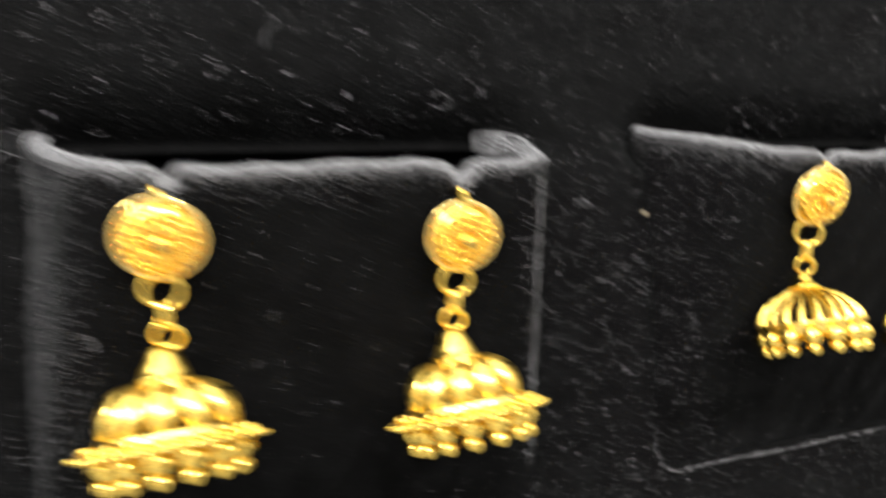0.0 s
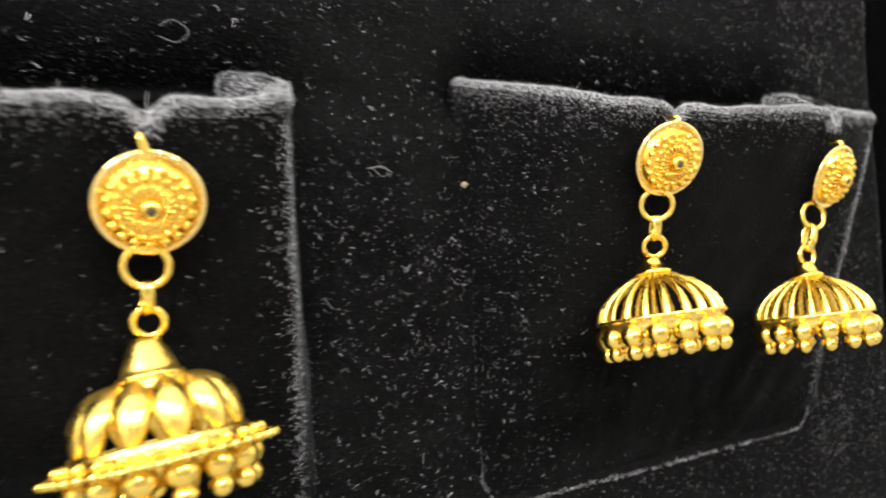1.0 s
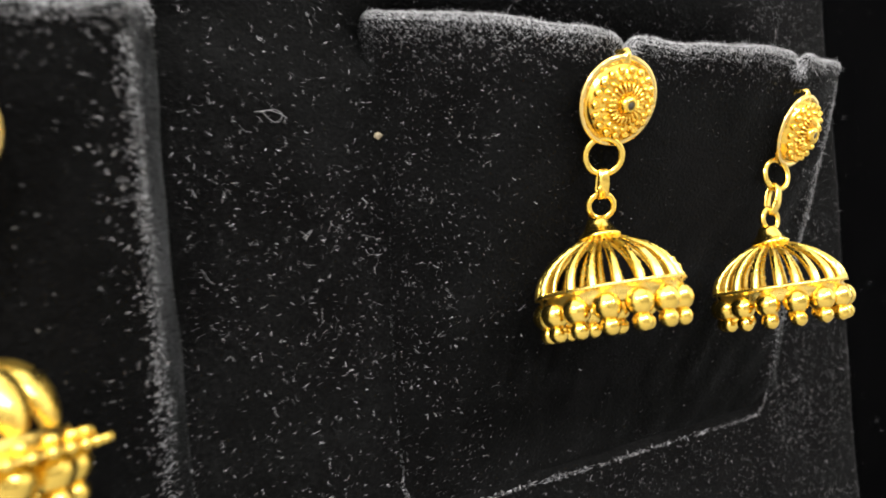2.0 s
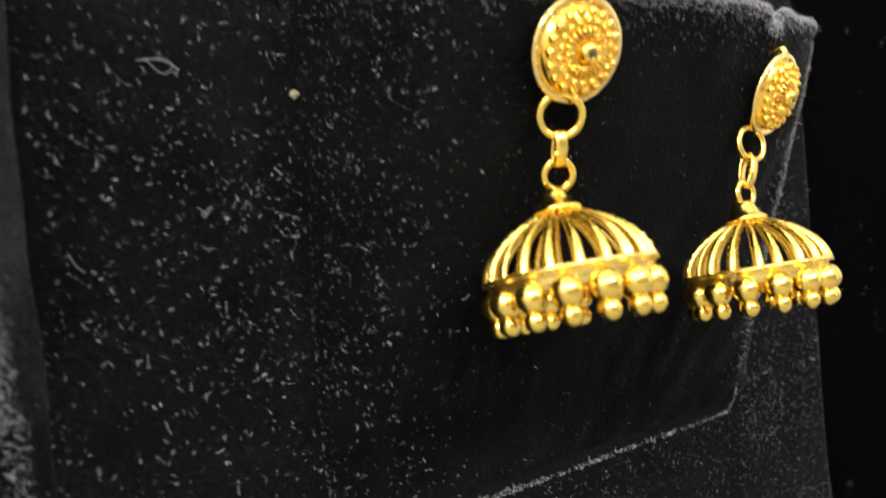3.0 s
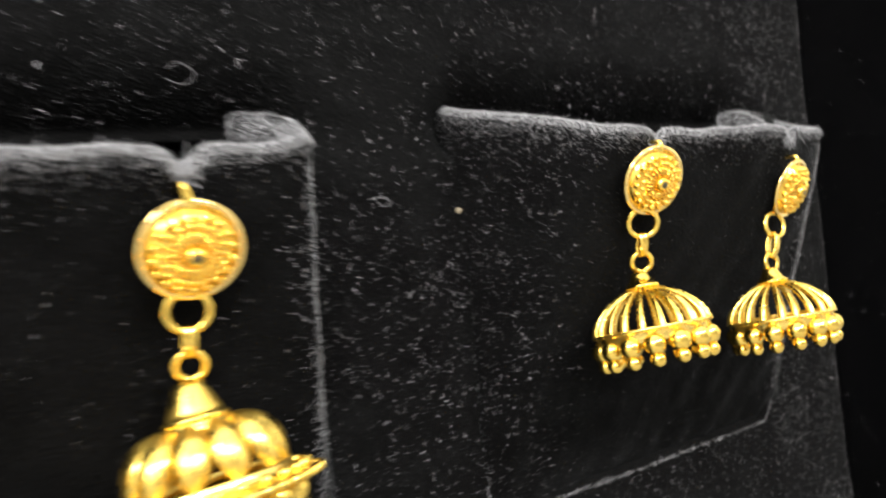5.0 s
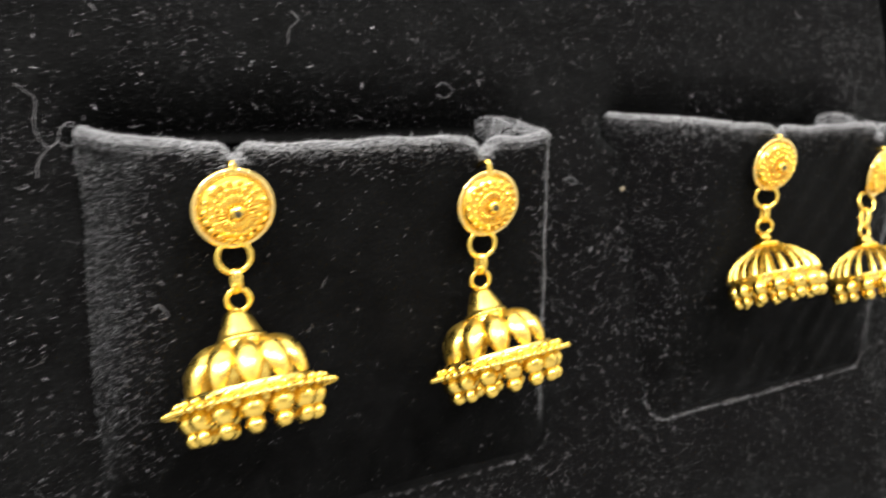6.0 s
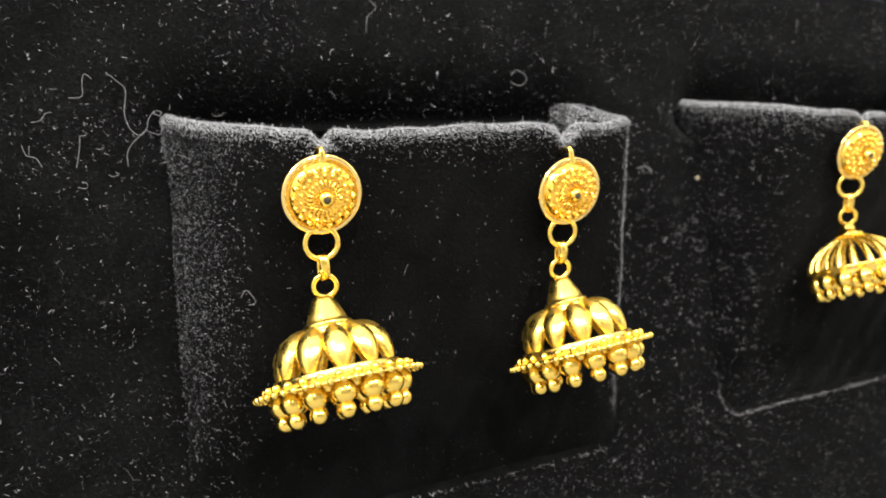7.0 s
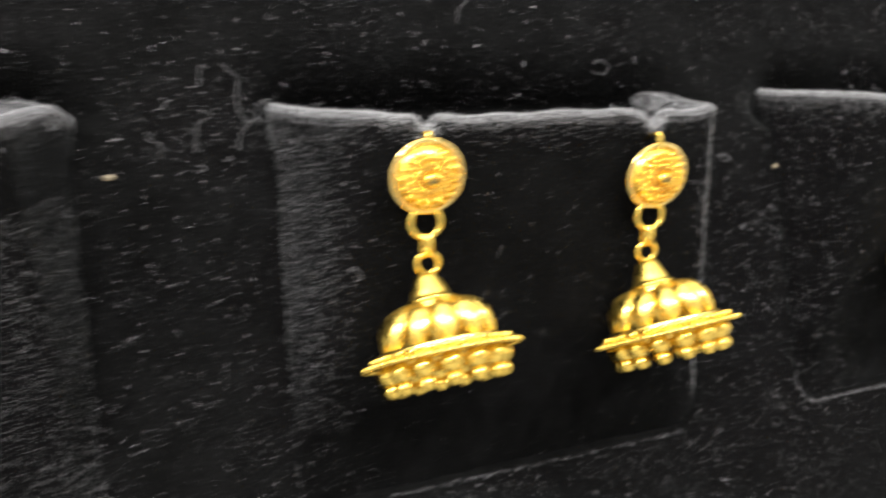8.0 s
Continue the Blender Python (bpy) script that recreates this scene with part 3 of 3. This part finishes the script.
def edge_points(count, seed):
    """Points on the lower lips of the openings, where the velvet is turned over the cut."""
    rng = np.random.default_rng(seed)
    x, z = rng.uniform(-9.5, PANEL_RIGHT, count), rng.uniform(8.95, 12.2, count)
    d = opening_distance(x, z)
    side = (z > 9.6) * 1.0
    wanted = np.where(x < 4.5, 0.3, 1.0) * np.where(z > 9.3, np.clip((12.2 - z) / 2.4, 0, 1), 1.0)
    keep = (d < 0.0) & (d > -0.05) & (x < 12.3) & (rng.uniform(size=count) < wanted)
    x, z, side = x[keep], z[keep], side[keep]
    return np.stack([x, panel_depth(x, z), z], 1), np.stack([0.7 * side, -0.7 + 0.1 * (1 - side), 0.8 * (1 - side)], 1)


rng = np.random.default_rng(77)
far = np.stack([rng.uniform(14.5, 34, 3000), np.full(3000, 4.97), rng.uniform(2, 24, 3000)], 1)
strands("board_lint", far, np.tile((0.0, -1.0, 0.0), (3000, 1)), 900, 0.035, 0.006, 0.8, 0.25, LINT, 35, "sparse pale lint specks on the black backing board", 3)


def scatter(where, normals, count, seed, share):
    """Random places on a surface, kept by the share that their place gives."""
    rng = np.random.default_rng(seed)
    u, v = rng.integers(0, where.shape[0] - 1, count), rng.integers(0, where.shape[1] - 1, count)
    a, b = rng.uniform(size=(count, 1)), rng.uniform(size=(count, 1))
    p = (where[u, v] * (1 - a) + where[u + 1, v] * a) * (1 - b) + (where[u, v + 1] * (1 - a) + where[u + 1, v + 1] * a) * b
    keep = rng.uniform(size=count) < share(p)
    return p[keep], normals[u, v][keep]


lip, lip_up = edge_points(400000, 23)
# pale hairs put the light caught by the lips into colour
strands("lip_fuzz", lip, lip_up, 2100, 0.022, 0.004, 0.4, 0.4, FUZZ, 34, "pale hairs that paint the light on the openings' lower lips", 2)
for k, (ob, verts, nor) in enumerate(pads):
    face, up = verts[:59], nor[:59]
    rim, out = verts[59:68], nor[59:68]
    strands("pad_lint", face, up, 1500, 0.018, 0.0028, 0.6, 0.25, LINT, 41 + k, "sparse pale lint specks on a velvet pad", 2)
    strands("pad_pile", face, up, 22000, 0.03, 0.004, 0.3, 0.5, PAD_PILE, 51 + k, "short black pile of a velvet pad", 2)
    # rim hairs: dust plus light from above, both put into their colour
    strands("rim_pile", rim, out, 32000, 0.020, 0.0038, 0.4, 0.35, FUZZ, 61 + k, "dusty fuzz along a pad's rim, lightened for light from above", 2)
    # hairs thin out downwards to paint the rim's light fading into the face
    strands("lit_rim_pile", *scatter(verts[44:60], nor[44:60], 60000, 440 + k, lambda p: np.exp(-(14.16 + 0.30 * (1.85 + p[:, 1].clip(-2.2, 0.5)) - 0.09 - p[:, 2]).clip(0, 3) / 0.14)), 4200, 0.018, 0.0032, 0.4, 0.3, LIT_PILE, 71 + k, "worn grey pile just under a pad's rim", 2)
    strands("lit_rim_pile", verts[58:60], nor[58:60], 1700, 0.018, 0.0034, 0.4, 0.3, FUZZ, 171 + k, "pale hairs that paint the light along a pad's rim", 2)
    if k:
        def corner_share(p):
            reach = np.clip((0.18 + 0.42 * (p[:, 2] - 9.83)) / 1.9, 0, 1.05)
            inside = PAD_LEFT[k] + (6.44 - 0.30 * reach if k == 1 else 6.27 - 0.23 * reach) - p[:, 0]
            line = np.exp(-(inside / 0.07) ** 2) + 0.10 * (1 - inside / 0.5).clip(0, 1) * (inside > -0.05)
            return line * ((p[:, 2] - 9.2) / 2.0).clip(0.15, 1) * (p[:, 1] < -0.1)
        # pale hairs paint the sheen that runs down the corner's edge
        strands("corner_pile", *scatter(verts[8:58], nor[8:58], 160000, 400 + k, corner_share), 2600, 0.020, 0.004, 0.4, 0.4, FUZZ, 81 + k, "worn grey pile along a pad's corner", 2)
    many = (500, 1700, 160)[k]
    strands("side_lint", *scatter(face, up, 30000, 460 + k, lambda p: (1 - (p[:, 0] - PAD_LEFT[k]) / 1.7).clip(0, 1)), (300, 700, 1300)[k], 0.024, 0.0028, 0.9, 0.2, LINT, 461 + k, "fine pale hairs on a velvet pad's side", 3)
    # grey hairs paint the light on the left side, fading right and down
    strands("side_pile", *scatter(verts[14:58], nor[14:58], 90000, 420 + k, lambda p: (1 - (p[:, 0] - PAD_LEFT[k] + 0.05) / 0.72).clip(0, 1) * ((p[:, 2] - 9.4) / 3.4).clip(0, 1)), many * 5, 0.020, 0.004, 0.4, 0.4, LIT_PILE, 91 + k, "brushed dark grey pile on a pad's side", 2)
    top = np.array([[(math.cos(w) * math.sin(e), math.sin(w) * math.sin(e), math.cos(e)) for w in np.linspace(0, 2 * math.pi, 25)] for e in np.linspace(0.05, 2.7, 13)])
    away = top * (1.0, 1.0, 1.3)
    away /= np.linalg.norm(away, axis=2, keepdims=True)
    bump = np.array([[fold_point(p, ((6.12 if k < 2 else 5.85) + PAD_LEFT[k], -0.42, 14.50)) for p in row] for row in top])
    # same pale hairs carry the light from above onto the fold
    strands("fold_pile", bump, away, 6500, 0.024, 0.004, 0.4, 0.4, FUZZ, 191 + k, "dusty fuzz on a pad's folded corner, lightened for light from above", 2)
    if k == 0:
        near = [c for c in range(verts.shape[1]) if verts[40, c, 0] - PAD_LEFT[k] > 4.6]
        # grey hairs paint the lit right part of the first pad's front
        strands("side_pile", verts[2:50, near], nor[2:50, near], 9000, 0.022, 0.004, 0.4, 0.4, LIT_PILE, 301, "grey hairs that paint the light on a pad's front", 2)


def tuft_points(left, cuts, seed):
    """Points on the frayed lips of a rim's two slits."""
    rng = np.random.default_rng(seed)
    at = np.array([cuts[k][0] for k in rng.integers(0, 2, 400)])
    x = left + at + rng.normal(0, 0.09, 400)
    z = 13.92 + rng.normal(0, 0.05, 400).clip(-0.15, 0.06)
    return np.stack([x, -0.18 - 0.42 * (z - 9.83) - 0.01, z], 1), np.tile((0.0, -0.9, 0.44), (400, 1))


for k, (left, cuts) in enumerate(zip(PAD_LEFT, NOTCHES)):
    if k:
        strands("slit_fray", *tuft_points(left, cuts, 500 + k), 420, 0.028, 0.0034, 0.7, 0.3, FUZZ, 510 + k, "frayed grey fibres at the slits of a pad's rim", 3)


# ---- single bits of dirt on the panel ----
def crumb(name, x, z, size, label, seed):
    rng = np.random.default_rng(seed)
    n = 5
    rim = [(size * rng.uniform(0.4, 1.4) * math.cos(2 * math.pi * k / n), 0, size * rng.uniform(0.5, 1.0) * math.sin(2 * math.pi * k / n)) for k in range(n)]
    v = [(a, -0.02 + rng.uniform(-0.01, 0.01), c) for a, _, c in rim] + [(a, 0.01, c) for a, _, c in rim] + [(0, -0.035, 0)]
    f = [(k, (k + 1) % n, n + (k + 1) % n, n + k) for k in range(n)] + [((k + 1) % n, k, 2 * n) for k in range(n)]
    ob = new(name, mesh_from(name, v, f, FLAKE, False))
    ob.location = (x * CM, (float(panel_depth(np.array(x), np.array(z))) - 0.015) * CM, z * CM)
    return tagged(ob, label, "debris")


crumb("paper_flake", 5.78, 13.45, 0.055, "small pale torn flake stuck to the black velvet", 5)
crumb("paper_flake", -5.32, 13.82, 0.065, "pale grey flake stuck to the black velvet", 6)


def long_fibre(points, label):
    """One long loose thread lying on the velvet."""
    pts = [Vector((x, -0.03 + min(float(panel_depth(np.array(x), np.array(z))), 0.05) - lift, z)) for x, z, lift in points]
    fine = []
    for i in range(len(pts) - 1):
        a, b = pts[max(i - 1, 0)], pts[min(i + 2, len(pts) - 1)]
        for s in [k / 5 for k in range(5)]:
            p, q = pts[i], pts[i + 1]
            fine.append(0.5 * (2 * p + (q - a) * s + (2 * a - 5 * p + 4 * q - b) * s * s + (3 * p - a - 3 * q + b) * s ** 3))
    fine.append(pts[-1])
    ob = new("loose_thread", mesh_from("loose_thread", *tube([tuple(p) for p in fine], 0.0028, 5), LINT))
    return tagged(ob, label, "thread", "loose threads on the panel")


THREAD = "thin curled grey thread on the black velvet"
long_fibre([(-3.83, 15.3, 0.0), (-3.72, 15.2, 0.0), (-3.62, 15.08, 0.0), (-3.66, 14.8, 0.0), (-3.62, 14.6, 0.0), (-3.52, 14.5, 0.0), (-3.43, 14.55, 0.02)], THREAD)
long_fibre([(-3.68, 14.1, 0.0), (-3.67, 14.28, 0.0), (-3.58, 14.42, 0.0), (-3.43, 14.55, 0.03), (-3.38, 14.7, 0.0), (-3.3, 14.8, 0.0), (-3.22, 14.8, 0.0), (-3.25, 14.74, 0.02), (-3.32, 14.79, 0.0)], THREAD)
long_fibre([(-3.42, 14.56, 0.0), (-3.34, 14.52, 0.0), (-3.26, 14.5, 0.0), (-3.22, 14.6, 0.0)], THREAD)
long_fibre([(-4.28, 14.98, 0.0), (-4.13, 15.0, 0.0), (-4.11, 15.2, 0.0), (-4.07, 15.28, 0.0), (-4.0, 15.22, 0.0)], THREAD)
long_fibre([(-4.72, 14.68, 0.0), (-4.62, 14.7, 0.0), (-4.55, 14.79, 0.0), (-4.48, 14.8, 0.0)], THREAD)
long_fibre([(-4.84, 14.4, 0.0), (-4.8, 14.28, 0.0), (-4.7, 14.24, 0.0), (-4.64, 14.12, 0.0)], THREAD)
long_fibre([(-4.28, 13.86, 0.0), (-4.19, 13.84, 0.0), (-4.17, 13.9, 0.0), (-4.23, 13.93, 0.0)], THREAD)
long_fibre([(-3.92, 14.0, 0.0), (-3.87, 13.97, 0.0), (-3.8, 14.0, 0.0), (-3.84, 14.03, 0.0)], THREAD)
long_fibre([(-4.2, 14.5, 0.0), (-4.22, 14.32, 0.0), (-4.27, 14.1, 0.0)], THREAD)
long_fibre([(-2.66, 12.30, 1.17), (-2.60, 12.38, 1.19), (-2.53, 12.30, 1.21), (-2.50, 12.22, 1.2), (-2.58, 12.2, 1.18)], THREAD)
long_fibre([(-0.19, 16.4, 0.0), (-0.1, 16.27, 0.0), (-0.25, 16.13, 0.0), (-0.29, 15.91, 0.0)], THREAD)
long_fibre([(2.12, 15.31, 0.0), (2.26, 15.39, 0.0), (2.42, 15.27, 0.0), (2.29, 15.14, 0.0), (2.1, 15.2, 0.0)], THREAD)
long_fibre([(4.45, 13.68, 0.0), (4.62, 13.71, 0.0), (4.7, 13.65, 0.0), (4.61, 13.58, 0.0), (4.48, 13.69, 0.0)], THREAD)
long_fibre([(4.78, 12.45, 0.0), (4.86, 12.38, 0.0), (4.81, 12.38, 0.0), (4.91, 12.45, 0.0), (4.83, 12.35, 0.0)], THREAD)
long_fibre([(3.75, 12.15, 0.0), (3.8, 12.05, 0.0), (3.86, 11.99, 0.0)], THREAD)
long_fibre([(4.4, 13.68, 0.0), (4.57, 13.7, 0.0), (4.73, 13.64, 0.0), (4.7, 13.58, 0.0)], THREAD)
